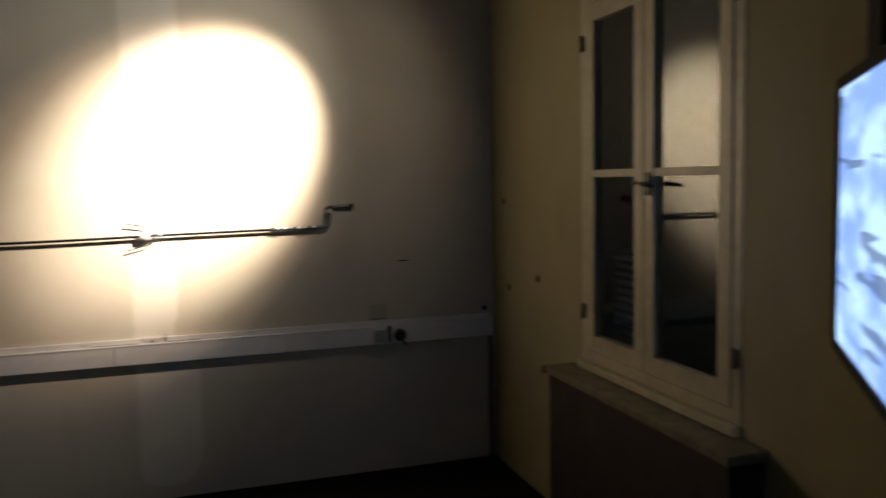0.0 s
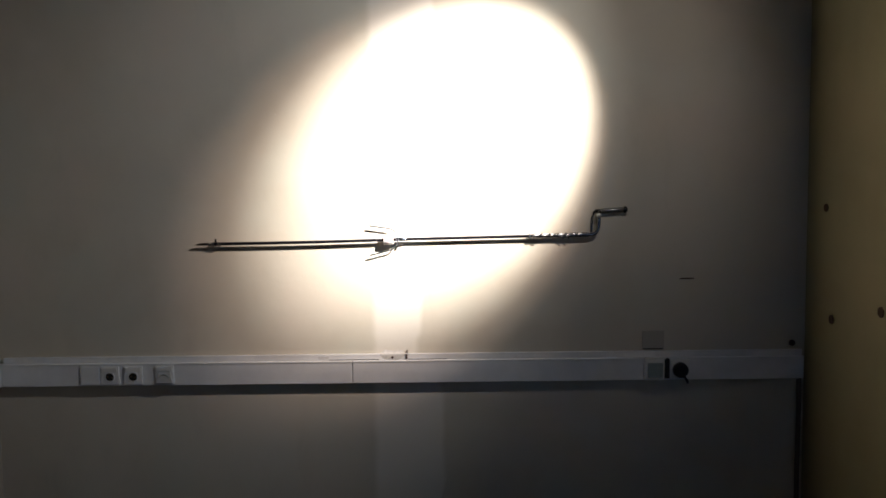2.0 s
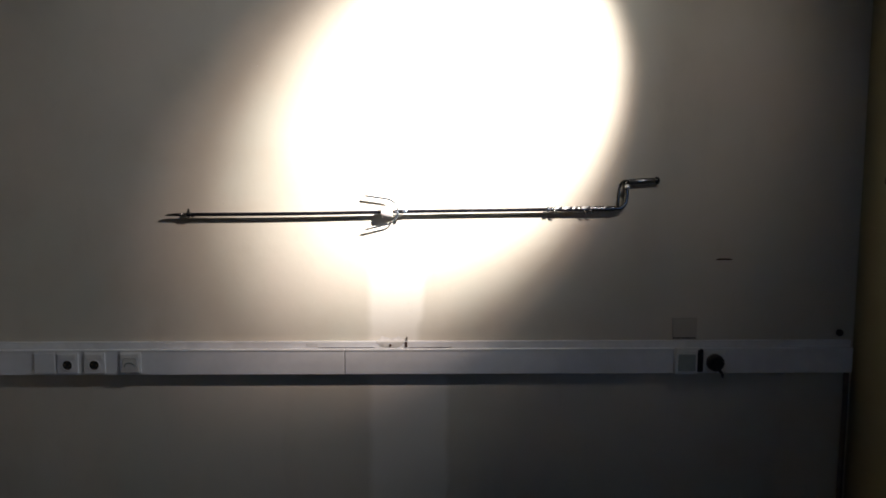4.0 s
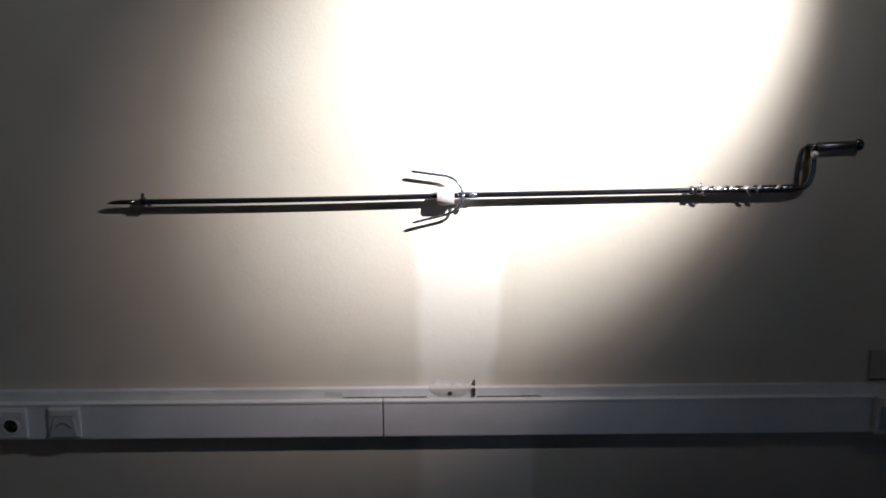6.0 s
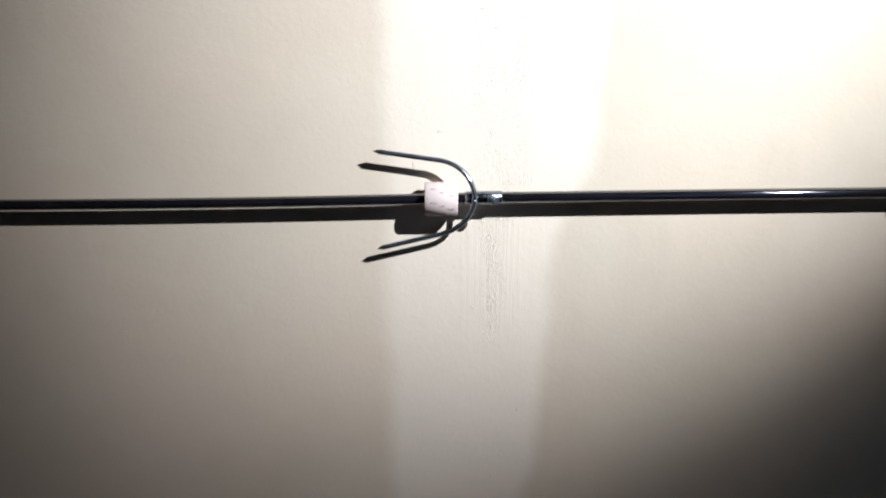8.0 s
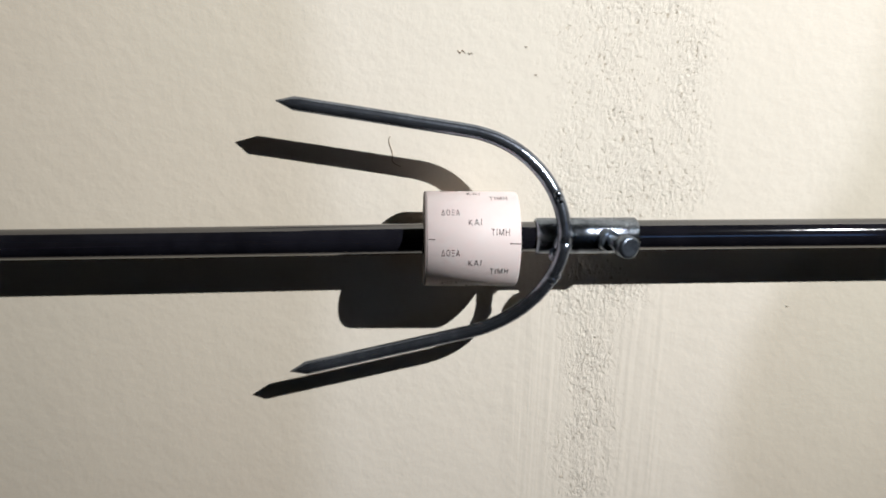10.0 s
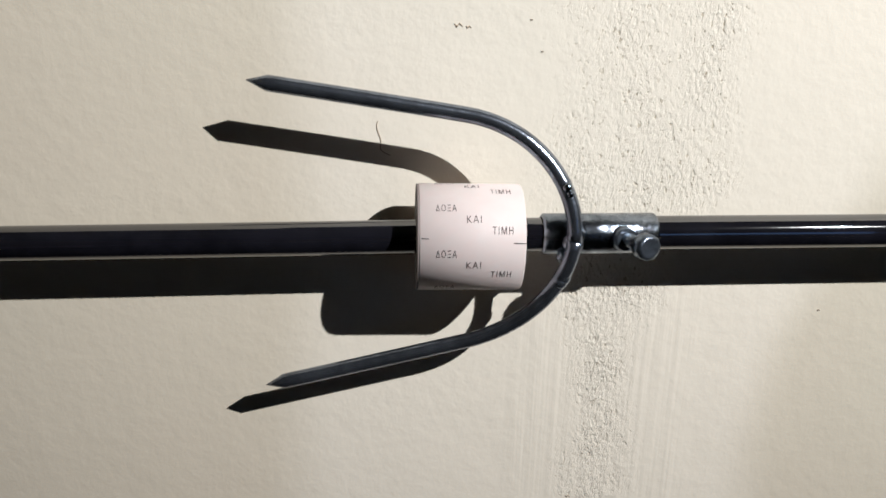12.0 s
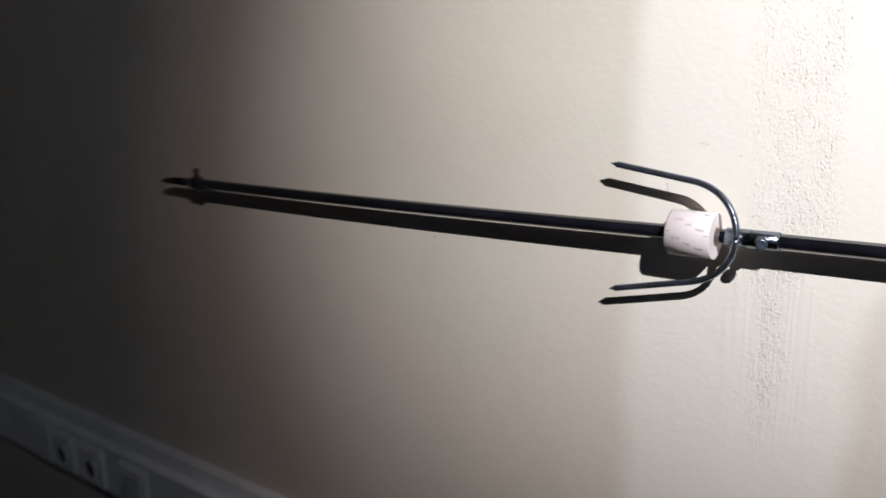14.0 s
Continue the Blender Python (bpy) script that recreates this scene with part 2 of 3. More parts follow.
def ring(bm, c, axis, outer, inner, depth, seg=32, bevel=0.0):
    """A washer or sleeve round c, along axis."""
    q = Vector((0, 0, 1)).rotation_difference(Vector(axis)).to_matrix()
    prof = [(outer, -depth / 2 + bevel), (outer, depth / 2 - bevel), (outer - bevel, depth / 2), (inner, depth / 2),
            (inner, -depth / 2), (outer - bevel, -depth / 2)]
    loops = [[bm.verts.new(Vector(c) + q @ Vector((r * math.cos(a), r * math.sin(a), h))) for r, h in prof]
             for a in (2 * math.pi * k / seg for k in range(seg))]
    n = len(prof)
    for i in range(seg):
        a, b = loops[i], loops[(i + 1) % seg]
        for j in range(n):
            f = bm.faces.new((a[j], b[j], b[(j + 1) % n], a[(j + 1) % n]))
            f.smooth = j in (0, 3)


def bezier(ctrl, n=14):
    """Points along joined cubic pieces, given as p0 h0 h1 p1 h1 h2 p2 ..."""
    out = []
    c = [Vector(p) for p in ctrl]
    for i in range(0, len(c) - 1, 3):
        a, b, d, e = c[i:i + 4]
        for k in range(n + (i + 4 >= len(c))):
            s = k / n
            out.append(a * (1 - s) ** 3 + b * 3 * s * (1 - s) ** 2 + d * 3 * s * s * (1 - s) + e * s ** 3)
    return out


def part(name, bm, material, parent=None, label=""):
    bmesh.ops.recalc_face_normals(bm, faces=bm.faces)
    me = bpy.data.meshes.new(name)
    bm.to_mesh(me)
    bm.free()
    me.materials.append(material)
    ob = new(name, me)
    if parent is not None:
        ob.parent = parent
        ob.matrix_parent_inverse = parent.matrix_world.inverted()
    return tagged(ob, label)


def boxes(name, rows, material, parent=None, label="", bevel=0.0):
    bm = bmesh.new()
    for r in rows:
        box(bm, *r, bevel=bevel)
    return part(name, bm, material, parent, label)


def thing(name, at, label, category, group="", kind=""):
    ob = new(name)
    ob.empty_display_size = 0.05
    ob.location = at
    bpy.context.view_layer.update()
    return tagged(ob, label, category, group, kind)


XL, XR, YB, ZC = -1.92, 1.85, -7.00, 3.40

# ---- the room ----
tagged(boxes("floor", [(XL - 0.2, XR + 0.3, YB - 0.2, 0.25, -0.15, 0.0)], FLOOR),
       "very dark worn carpet floor of a bare room", "floor", kind="structure")
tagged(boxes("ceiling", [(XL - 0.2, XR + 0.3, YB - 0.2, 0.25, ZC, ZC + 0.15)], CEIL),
       "plain painted ceiling, unseen, colour darkened to cut bounced light", "ceiling", kind="structure")


def sheet_wall():
    bm = bmesh.new()
    box(bm, XL - 0.2, XR + 0.3, 0.0, 0.25, 0.0, ZC)
    return part("wall_north", bm, WALL)


tagged(sheet_wall(), "cream plaster wall with a paler filled chase, lit by a spotlight", "wall", kind="structure")
tagged(boxes("wall_west", [(XL - 0.2, XL, YB, 0.0, 0.0, ZC)], WEST_DIM), "cream painted plaster side wall, half shade put into its colour",
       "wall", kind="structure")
tagged(boxes("wall_south", [(XL - 0.2, XR + 0.3, YB - 0.2, YB, 0.0, ZC)], SIDE_SHADED), "unseen cream plaster wall closing the room, colour darkened for shade", "wall",
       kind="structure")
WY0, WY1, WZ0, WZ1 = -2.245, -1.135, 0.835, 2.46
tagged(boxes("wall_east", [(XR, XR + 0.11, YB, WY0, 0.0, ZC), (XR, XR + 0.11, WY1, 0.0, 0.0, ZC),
                           (XR, XR + 0.11, WY0, WY1, 0.0, WZ0), (XR, XR + 0.11, WY0, WY1, WZ1, ZC)], SIDE_SHADED),
       "yellowish cream plaster wall, colour darkened for shade, with a window opening and old plug holes", "wall", kind="structure")


# ---- window ----
def make_window():
    w = thing("window_1", (XR, (WY0 + WY1) / 2, WZ0), "cream painted wooden casement window, shut, night outside",
              "window", kind="structure")
    x0, x1 = XR - 0.004, XR + 0.075
    boxes("window_frame", [(x0, x1, WY1 - 0.05, WY1 - 0.001, WZ0 + 0.001, WZ1 - 0.001),
                           (x0, x1, WY0 + 0.001, WY0 + 0.05, WZ0 + 0.001, WZ1 - 0.001),
                           (x0, x1, WY0 + 0.05, WY1 - 0.05, WZ0 + 0.001, WZ0 + 0.05),
                           (x0, x1, WY0 + 0.05, WY1 - 0.05, WZ1 - 0.05, WZ1 - 0.001)], WOOD, w, bevel=0.004)
    mid = -1.660
    for a, b in ((mid + 0.004, WY1 - 0.053), (WY0 + 0.053, mid - 0.004)):
        s = boxes("sash", [(x0 - 0.006, XR + 0.035, a, a + 0.068, WZ0 + 0.054, WZ1 - 0.054),
                           (x0 - 0.006, XR + 0.035, b - 0.068, b, WZ0 + 0.054, WZ1 - 0.054),
                           (x0 - 0.006, XR + 0.035, a + 0.068, b - 0.068, WZ0 + 0.054, WZ0 + 0.125),
                           (x0 - 0.006, XR + 0.035, a + 0.068, b - 0.068, WZ1 - 0.125, WZ1 - 0.054),
                           (x0 - 0.003, XR + 0.030, a + 0.068, b - 0.068, 1.664, 1.696)], WOOD, w, bevel=0.004)
        for z0, z1 in ((WZ0 + 0.125, 1.664), (1.696, WZ1 - 0.125)):
            g = boxes("pane", [(XR + 0.010, XR + 0.014, a + 0.066, b - 0.066, z0 - 0.002, z1 + 0.002)], GLASS, s)
            g.visible_shadow = False
    bm = bmesh.new()
    box(bm, x0 - 0.020, x0 - 0.014, mid - 0.055, mid - 0.025, 1.59, 1.68, 0.003)
    tube(bm, [(x0 - 0.018, mid - 0.04, 1.635), (x0 - 0.045, mid - 0.04, 1.635), (x0 - 0.05, mid - 0.06, 1.634),
              (x0 - 0.05, mid - 0.13, 1.628)], [0.008, 0.008, 0.009, 0.007], 10)
    part("latch", bm, DARK, w, "dark metal window latch")
    bm = bmesh.new()
    tube(bm, [(x0 - 0.014, mid + 0.030, 1.640), (x0 - 0.030, mid + 0.030, 1.640), (x0 - 0.036, mid + 0.030, 1.640)], [0.006, 0.011, 0.007], 12)
    part("knob", bm, BRASS, w, "small dull brass knob")
    boxes("ledge", [(x0 - 0.030, x0 - 0.001, WY0 + 0.004, WY1 - 0.004, WZ0 - 0.034, WZ0 + 0.000)], WOOD, w, bevel=0.006)
    # Thin strips added behind the glass for the faint blue streaks in the pane.
    for k in range(11):
        bm = bmesh.new()
        zk = 0.985 + 0.036 * k
        tilt = 0.010 + 0.002 * math.sin(2.3 * k)
        vs = [bm.verts.new(v) for v in ((XR + 0.082, -1.45, zk), (XR + 0.082, -1.28, zk), (XR + 0.102, -1.28, zk + tilt), (XR + 0.102, -1.45, zk + tilt))]
        lower = [bm.verts.new(v.co - Vector((0, 0, 0.004))) for v in vs]
        bm.faces.new(vs)
        bm.faces.new(lower[::-1])
        for i in range(4):
            bm.faces.new((vs[i], lower[i], lower[(i + 1) % 4], vs[(i + 1) % 4]))
        part("streak_strip", bm, BLUE_STREAK, w, "dim blue-grey strip added for a blue streak in the pane")
    for z in (1.06, 2.25):
        for y in (WY1 - 0.03, WY0 + 0.03):
            bm = bmesh.new()
            tube(bm, [(x0 - 0.012, y, z - 0.035), (x0 - 0.012, y, z + 0.035)], 0.009, 10)
            box(bm, x0 - 0.006, x0 + 0.001, y - 0.02, y + 0.02, z - 0.03, z + 0.03)
            part("hinge", bm, BRASS, w, "small dull brass hinge")
    return w


make_window()
sill = thing("window_sill", (1.78, -1.76, 0.0), "worn olive window board over a dark brown panel below the window", "window sill",
             kind="structure")
boxes("board", [(1.695, XR, -2.38, -1.045, 0.762, 0.798)], SILL, sill, "olive painted worn board", bevel=0.008)
boxes("end_block", [(1.690, 1.730, -1.044, -1.022, 0.755, 0.790)], DARK, sill, "small dark block at the board's end", bevel=0.003)
boxes("apron_panel", [(1.712, XR, -2.36, -1.058, 0.0, 0.762)], PANEL, sill, "dark brown board panel", bevel=0.004)

# ---- cable trunking round the walls ----
def trunking():
    t = thing("cable_trunking", (0, 0, 0.735), "grey-white plastic cable trunking along the lit wall", "cable trunking")
    bm = bmesh.new()
    x0, x1 = XL + 0.046, XR - 0.02
    box(bm, x0, x1, -0.0225, 0.0, 0.742, 0.8765, 0.0025)
    part("base", bm, PVC_OLD, t)
    for a, b in ((x0, -0.2515), (-0.2485, x1)):
        bm = bmesh.new()
        box(bm, a, b, -0.044, -0.023, 0.746, 0.850, 0.004)
        box(bm, a + 0.001, b - 0.001, -0.0465, -0.044, 0.8435, 0.8495, 0.0012)
        part("cover", bm, PVC, t)
    # Dark strips on the base draw the shadow lines behind the cover.
    for a, b in ((-0.360, -0.130), (0.008, 0.185)):
        boxes("gap", [(a, b, -0.0232, -0.0222, 0.8506, 0.8530)], DARK, t, "dark strip for the shadow in the gap where the cover stands off")
    s = thing("cable_trunking", (XL, -2.5, 0.735), "grey-white plastic cable trunking along the side wall", "cable trunking")
    boxes("base", [(XL, XL + 0.022, -5.4, 0.0, 0.742, 0.872)], PVC_OLD, s, bevel=0.003)
    boxes("cover", [(XL + 0.023, XL + 0.044, -5.4, -0.002, 0.746, 0.850)], PVC, s, bevel=0.004)


trunking()


def filler_splash():
    """Filler smeared from the wall over the trunking's top edge, thin and ragged at its ends."""
    bm = bmesh.new()
    rnd = random.Random(5)
    n = 26
    rows = []
    for i in range(n + 1):
        u = i / n
        x = -0.124 + 0.118 * u
        fat = min(1.0, 5.0 * u, 5.0 * (1 - u))
        up = 0.8775 + fat * (0.012 + 0.004 * math.sin(9 * u) + rnd.uniform(-0.0015, 0.0015))
        lo = 0.8700 - fat * (0.0175 + rnd.uniform(-0.002, 0.0015))
        t = 0.0004 + 0.0007 * fat
        rows.append([bm.verts.new(v) for v in ((x, -0.0001, up), (x, -t, up - 0.003), (x, -t, 0.8775), (x, -0.0225 - 0.4 * t, 0.8772),
                                               (x, -0.0228 - 0.6 * t, 0.8745), (x, -0.0226 - 0.6 * t, lo), (x, -0.0224, lo - 0.0008))])
    for p, q in zip(rows, rows[1:]):
        for k in range(6):
            bm.faces.new((p[k], p[k + 1], q[k + 1], q[k])).smooth = True
    ob = part("filler_smear", bm, SPLASH)
    return tagged(ob, "dried white filler smeared over the trunking's upper edge", "filler")


filler_splash()
tagged(boxes("broken_clip", [(-0.005, 0.004, -0.0290, -0.0222, 0.8540, 0.8770), (0.001, 0.004, -0.0100, -0.0004, 0.8775, 0.8930)],
             RUST, bevel=0.002), "small dark broken clip beside the filler smear", "clip")
bm = bmesh.new()
tube(bm, [(-0.066, -0.021, 0.861), (-0.066, -0.0265, 0.861)], 0.006, 12)
tagged(part("screw", bm, RUST), "dark screw head in the filler on the trunking", "screw")
tagged(boxes("stain_patch", [(-0.410, -0.362, -0.0238, -0.0222, 0.856, 0.869)], SMUDGE, bevel=0.0005), "dark smudge of old glue on the trunking",
       "stain")


def socket_plate(x, name, label, category, group=""):
    s = thing(name, (x, -0.0440, 0.79), label, category, group)
    bm = bmesh.new()
    box(bm, x - 0.043, x + 0.043, -0.0525, -0.0442, 0.754, 0.840, 0.004)
    part("plate", bm, PVC, s)
    return s


def wall_socket(x):
    s = socket_plate(x, "wall_socket", "white plastic mains socket in the trunking", "wall socket", "sockets in the trunking")
    boxes("hood", [(x - 0.035, x + 0.035, -0.0560, -0.0527, 0.813, 0.834)], SOCKET, s, bevel=0.0015)
    bm = bmesh.new()
    ring(bm, (x, -0.0545, 0.790), (0, 1, 0), 0.0235, 0.0195, 0.004, 32, 0.001)
    part("rim", bm, PVC, s)
    bm = bmesh.new()
    tube(bm, [(x, -0.0522, 0.790), (x, -0.0532, 0.790)], 0.0195, 24)
    part("recess", bm, DARK, s, "dark socket recess")
    for dx, dz in ((-0.0095, 0.002), (0.0095, -0.002)):
        bm = bmesh.new()
        tube(bm, [(x + dx, -0.0530, 0.790 + dz), (x + dx, -0.0545, 0.790 + dz)], 0.0035, 8)
        part("contact", bm, BRASS, s)
    for dz in (-0.0165, 0.0165):
        boxes("earth_clip", [(x - 0.005, x + 0.005, -0.0550, -0.0532, 0.790 + dz - 0.002, 0.790 + dz + 0.002)], BRASS, s, bevel=0.0005)


def covered_socket(x):
    s = socket_plate(x, "covered_socket", "white socket in the trunking under a greyed hinged flap", "wall socket")
    boxes("hood", [(x - 0.037, x + 0.037, -0.0560, -0.0527, 0.818, 0.836)], SOCKET, s, bevel=0.0015)
    bm = bmesh.new()
    wide = [(-0.026, 0.816), (0.026, 0.816), (0.038, 0.762), (-0.038, 0.762)]
    back = [bm.verts.new((x + a, -0.0528, z)) for a, z in wide]
    front = [bm.verts.new((x + a * 0.96, -0.0560 - (0.816 - z) * 0.10, z)) for a, z in wide]
    bm.faces.new(back)
    bm.faces.new(front[::-1])
    for i in range(4):
        bm.faces.new((back[i], front[i], front[(i + 1) % 4], back[(i + 1) % 4]))
    part("flap", bm, FLAP, s, "greyed plastic flap")
    bm = bmesh.new()
    tube(bm, [(x + 0.020 * math.cos(a), -0.0600, 0.786 + 0.016 * math.sin(a)) for a in (math.pi * k / 10 for k in range(11))], 0.0022, 8)
    part("grip", bm, GREY, s, "curved grey finger grip")


wall_socket(-1.370)
wall_socket(-1.262)
covered_socket(-1.117)
socket_plate(-1.462, "socket_blank", "blank white cover plate beside the sockets", "blank plate")


def switch_box():
    s = thing("switch_box", (1.15, -0.0440, 0.80), "white plastic switch box with a grey-green rocker and dark side", "switch box")
    boxes("housing", [(1.092, 1.183, -0.0690, -0.0442, 0.750, 0.846)], SOCKET, s, bevel=0.005)
    boxes("rocker", [(1.104, 1.174, -0.0760, -0.0692, 0.764, 0.832)], GREY, s, "grey-green rocker", bevel=0.004)
    boxes("dark_side", [(1.184, 1.206, -0.0700, -0.0442, 0.758, 0.850)], DARK, s, bevel=0.003)
    boxes("cap", [(1.094, 1.190, -0.0690, -0.0485, 0.8465, 0.857)], SOCKET, s, bevel=0.003)
    p = thing("mains_plug", (1.258, -0.0440, 0.795), "round black plug pushed into a white socket", "plug")
    bm = bmesh.new()
    tube(bm, [(1.258, -0.0542, 0.795), (1.258, -0.0740, 0.795), (1.258, -0.0810, 0.795)], [0.036, 0.034, 0.026], 28)
    part("body", bm, DARK, p)
    bm = bmesh.new()
    tube(bm, bezier([(1.262, -0.0740, 0.775), (1.27, -0.084, 0.765), (1.285, -0.0740, 0.755), (1.292, -0.0590, 0.735)], 8), 0.006, 10)
    part("cable_stub", bm, DARK, p)
    boxes("plate", [(1.214, 1.302, -0.0540, -0.0442, 0.754, 0.842)], SOCKET, p, bevel=0.004)
    bm = bmesh.new()
    box(bm, 1.095, 1.195, -0.0120, 0.0, 0.888, 0.970, 0.003)
    plate = tagged(part("blank_plate", bm, WEST_DIM), "painted-over blank plate on the wall above the switch box", "blank plate")
    boxes("gap", [(1.099, 1.191, -0.0105, 0.0, 0.8835, 0.8875)], DARK, plate, "dark gap under the plate")


switch_box()


# ---- small marks on the walls ----
def plug_hole(y, z, r):
    bm = bmesh.new()
    ring(bm, (XR - 0.001, y, z), (1, 0, 0), r, r * 0.55, 0.006, 14)
    tube(bm, [(XR - 0.0005, y, z), (XR - 0.002, y, z)], r * 0.56, 12)
    tagged(part("wall_plug", bm, RUST), "dark old wall plug in the plaster", "wall plug", "plugs in the side wall")


for y, z, r in ((-0.185, 1.535, 0.018), (-0.255, 1.055, 0.020), (-0.645, 1.147, 0.021)):
    plug_hole(y, z, r)
bm = bmesh.new()
tube(bm, bezier([(1.265, -0.0006, 1.209), (1.29, -0.0008, 1.213), (1.31, -0.0008, 1.210), (1.335, -0.0006, 1.211)], 6),
     [0.001] + [0.0035] * 5 + [0.001], 8)
tagged(part("scuff", bm, RUST), "small dark scuff on the plaster wall", "scuff")
bm = bmesh.new()
tube(bm, [(1.79, -0.0005, 0.905), (1.79, -0.010, 0.905)], 0.014, 14)
tagged(part("wall_plug", bm, RUST), "rust-brown plug above the trunking's end", "wall plug")


bm = bmesh.new()
tube(bm, [(1.822, -0.016, 0.0), (1.820, -0.014, 0.30), (1.823, -0.015, 0.60), (1.821, -0.015, 0.742)], 0.011, 10)
tagged(part("corner_cable", bm, CABLE), "dark brown cable running down the room's corner", "cable")
bm = bmesh.new()
tube(bm, bezier([(-0.1140, -0.0001, 1.4535), (-0.1165, -0.0001, 1.450), (-0.1115, -0.0001, 1.446), (-0.1130, -0.0001, 1.4425),
                 (-0.1140, -0.0001, 1.440), (-0.1100, -0.0001, 1.4385), (-0.1085, -0.0001, 1.4380)], 6), 0.00024, 6)
tagged(part("plaster_crack", bm, CRACK), "fine hairline crack in the painted plaster", "crack")
for x, z, w, pale in ((-0.079, 1.4955, 0.0020, 0), (-0.0745, 1.4948, 0.0012, 0), (-0.0470, 1.4985, 0.0006, 0), (-0.0415, 1.4850, 0.0006, 0),
                      (-0.0145, 1.2563, 0.0012, 0), (0.0154, 0.9970, 0.0022, 0), (0.0104, 1.0310, 0.0012, 0), (0.0013, 0.9568, 0.0024, 0),
                      (0.1050, 1.3620, 0.0007, 0), (-0.0307, 1.2388, 0.0030, 1), (0.0060, 1.0100, 0.0024, 1), (-0.5847, 1.9836, 0.0080, 1),
                      (1.8141, 1.1644, 0.0120, 0), (1.8420, 1.8100, 0.0140, 0)):
    bm = bmesh.new()
    lift = min(0.0003 + 0.05 * w, 0.0009)
    tube(bm, [(x - w, -0.0001, z + 0.4 * w), (x - 0.3 * w, -0.0002, z - 0.2 * w), (x + 0.2 * w, -0.0002, z + 0.5 * w), (x + w, -0.0001, z - 0.3 * w)],
         [0.0001, lift, 0.7 * lift, 0.0001], 6)
    if pale:
        tagged(part("plaster_flake", bm, SPLASH), "tiny pale flake standing off the wall paint", "plaster flake", "flakes on the lit wall")
    else:
        tagged(part("paint_chip", bm, CRACK), "tiny brown chip in the wall paint", "paint chip", "chips in the lit wall")


# ---- the spit ----
def rz(x):
    return 1.4095 + 0.013 * x


RY = -0.0268


def wobble(x):
    return 0.0012 * math.sin(3.1 * x + 0.4)


def sag(x):
    """The long free half of the rod hangs a little between its hook and the fork."""
    return -0.0026 * math.sin(math.pi * x / -0.87) if -0.87 < x < 0 else 0.0


spit = thing("roasting_spit", (0, RY, rz(0)), "long blackened steel roasting spit with crank, mounted on the wall",
             "roasting spit")
bm = bmesh.new()
xs = [-0.885 + i * (1.720 / 60) for i in range(61)]
tube(bm, [(x, RY + wobble(x), rz(x) + sag(x)) for x in xs], 0.0075, 24)
part("rod", bm, ROD, spit)
bm = bmesh.new()
tube(bm, [(-0.8855, RY + wobble(-0.885), rz(-0.885)), (-0.925, RY, rz(-0.925)), (-0.948, RY, rz(-0.948) - 0.001),
          (-0.963, RY, rz(-0.963) - 0.003)], [0.0062, 0.0060, 0.0046, 0.0008], 16)
part("point", bm, TIP, spit, "worn bright tapered point of the rod")
bm = bmesh.new()
ring(bm, (-0.868, RY, rz(-0.868)), (1, 0, 0), 0.0125, 0.0058, 0.012, 6, 0.001)
part("end_nut", bm, ROD, spit, "dark nut with an upright pin")
bm = bmesh.new()
tube(bm, [(-0.868, RY, rz(-0.868) - 0.010), (-0.868, RY, rz(-0.868) + 0.023)], 0.0046, 10)
part("pin", bm, ROD, spit)

# crank: the bent end of the rod and its turning sleeve
zc = rz(0.83)
hy = -0.0150
bm = bmesh.new()
tube(bm, bezier([(0.8355, RY, zc), (0.852, RY, zc), (0.868, RY, zc), (0.877, RY, zc + 0.012),
                 (0.887, RY, zc + 0.026), (0.891, RY + 0.001, zc + 0.058), (0.888, RY + 0.003, zc + 0.082),
                 (0.886, RY + 0.006, zc + 0.100), (0.890, hy, zc + 0.106), (0.904, hy, zc + 0.107)], 10),
     0.0080, 16)
part("crank_arm", bm, ROD, spit)
# Dark bar added flat on the wall to draw the crank arm's shadow.
bm = bmesh.new()
tube(bm, bezier([(0.858, -0.0070, zc + 0.000), (0.858, -0.0070, zc + 0.030), (0.859, -0.0070, zc + 0.070), (0.866, -0.0070, zc + 0.094),
                 (0.871, -0.0075, zc + 0.108), (0.880, -0.0110, zc + 0.110), (0.902, hy, zc + 0.108)], 10),
     [0.0050] * 11 + [0.0060] * 4 + [0.0078] * 6, 14)
part("crank_shadow_bar", bm, SHADOW_BAR, spit, "thin dark bar on the wall standing for the arm's shadow")
bm = bmesh.new()
tube(bm, [(0.898, hy, zc + 0.1065), (0.901, hy, zc + 0.1068), (0.997, hy, zc + 0.1115), (1.001, hy, zc + 0.1115)],
     [0.0100, 0.0122, 0.0122, 0.0100], 20)
part("crank_handle", bm, HANDLE, spit, "turning grey steel sleeve of the crank")
# Bright ball added as the highlight on the bent steel of the elbow.
bm = bmesh.new()
bmesh.ops.create_icosphere(bm, subdivisions=3, radius=0.0105, matrix=Matrix.Translation((0.886, RY - 0.0100, zc + 0.088)))
for f in bm.faces:
    f.smooth = True
part("weld", bm, GLINT_BEAD, spit, "bright bead added for the glint at the crank's elbow")
bm = bmesh.new()
bmesh.ops.create_uvsphere(bm, u_segments=24, v_segments=14, radius=0.0148, matrix=Matrix.Translation((1.010, hy, zc + 0.1120)) @ Matrix.Diagonal((0.85, 1, 1.1, 1)))
for f in bm.faces:
    f.smooth = True
part("end_knob", bm, ROD, spit, "round black knob at the handle's end")


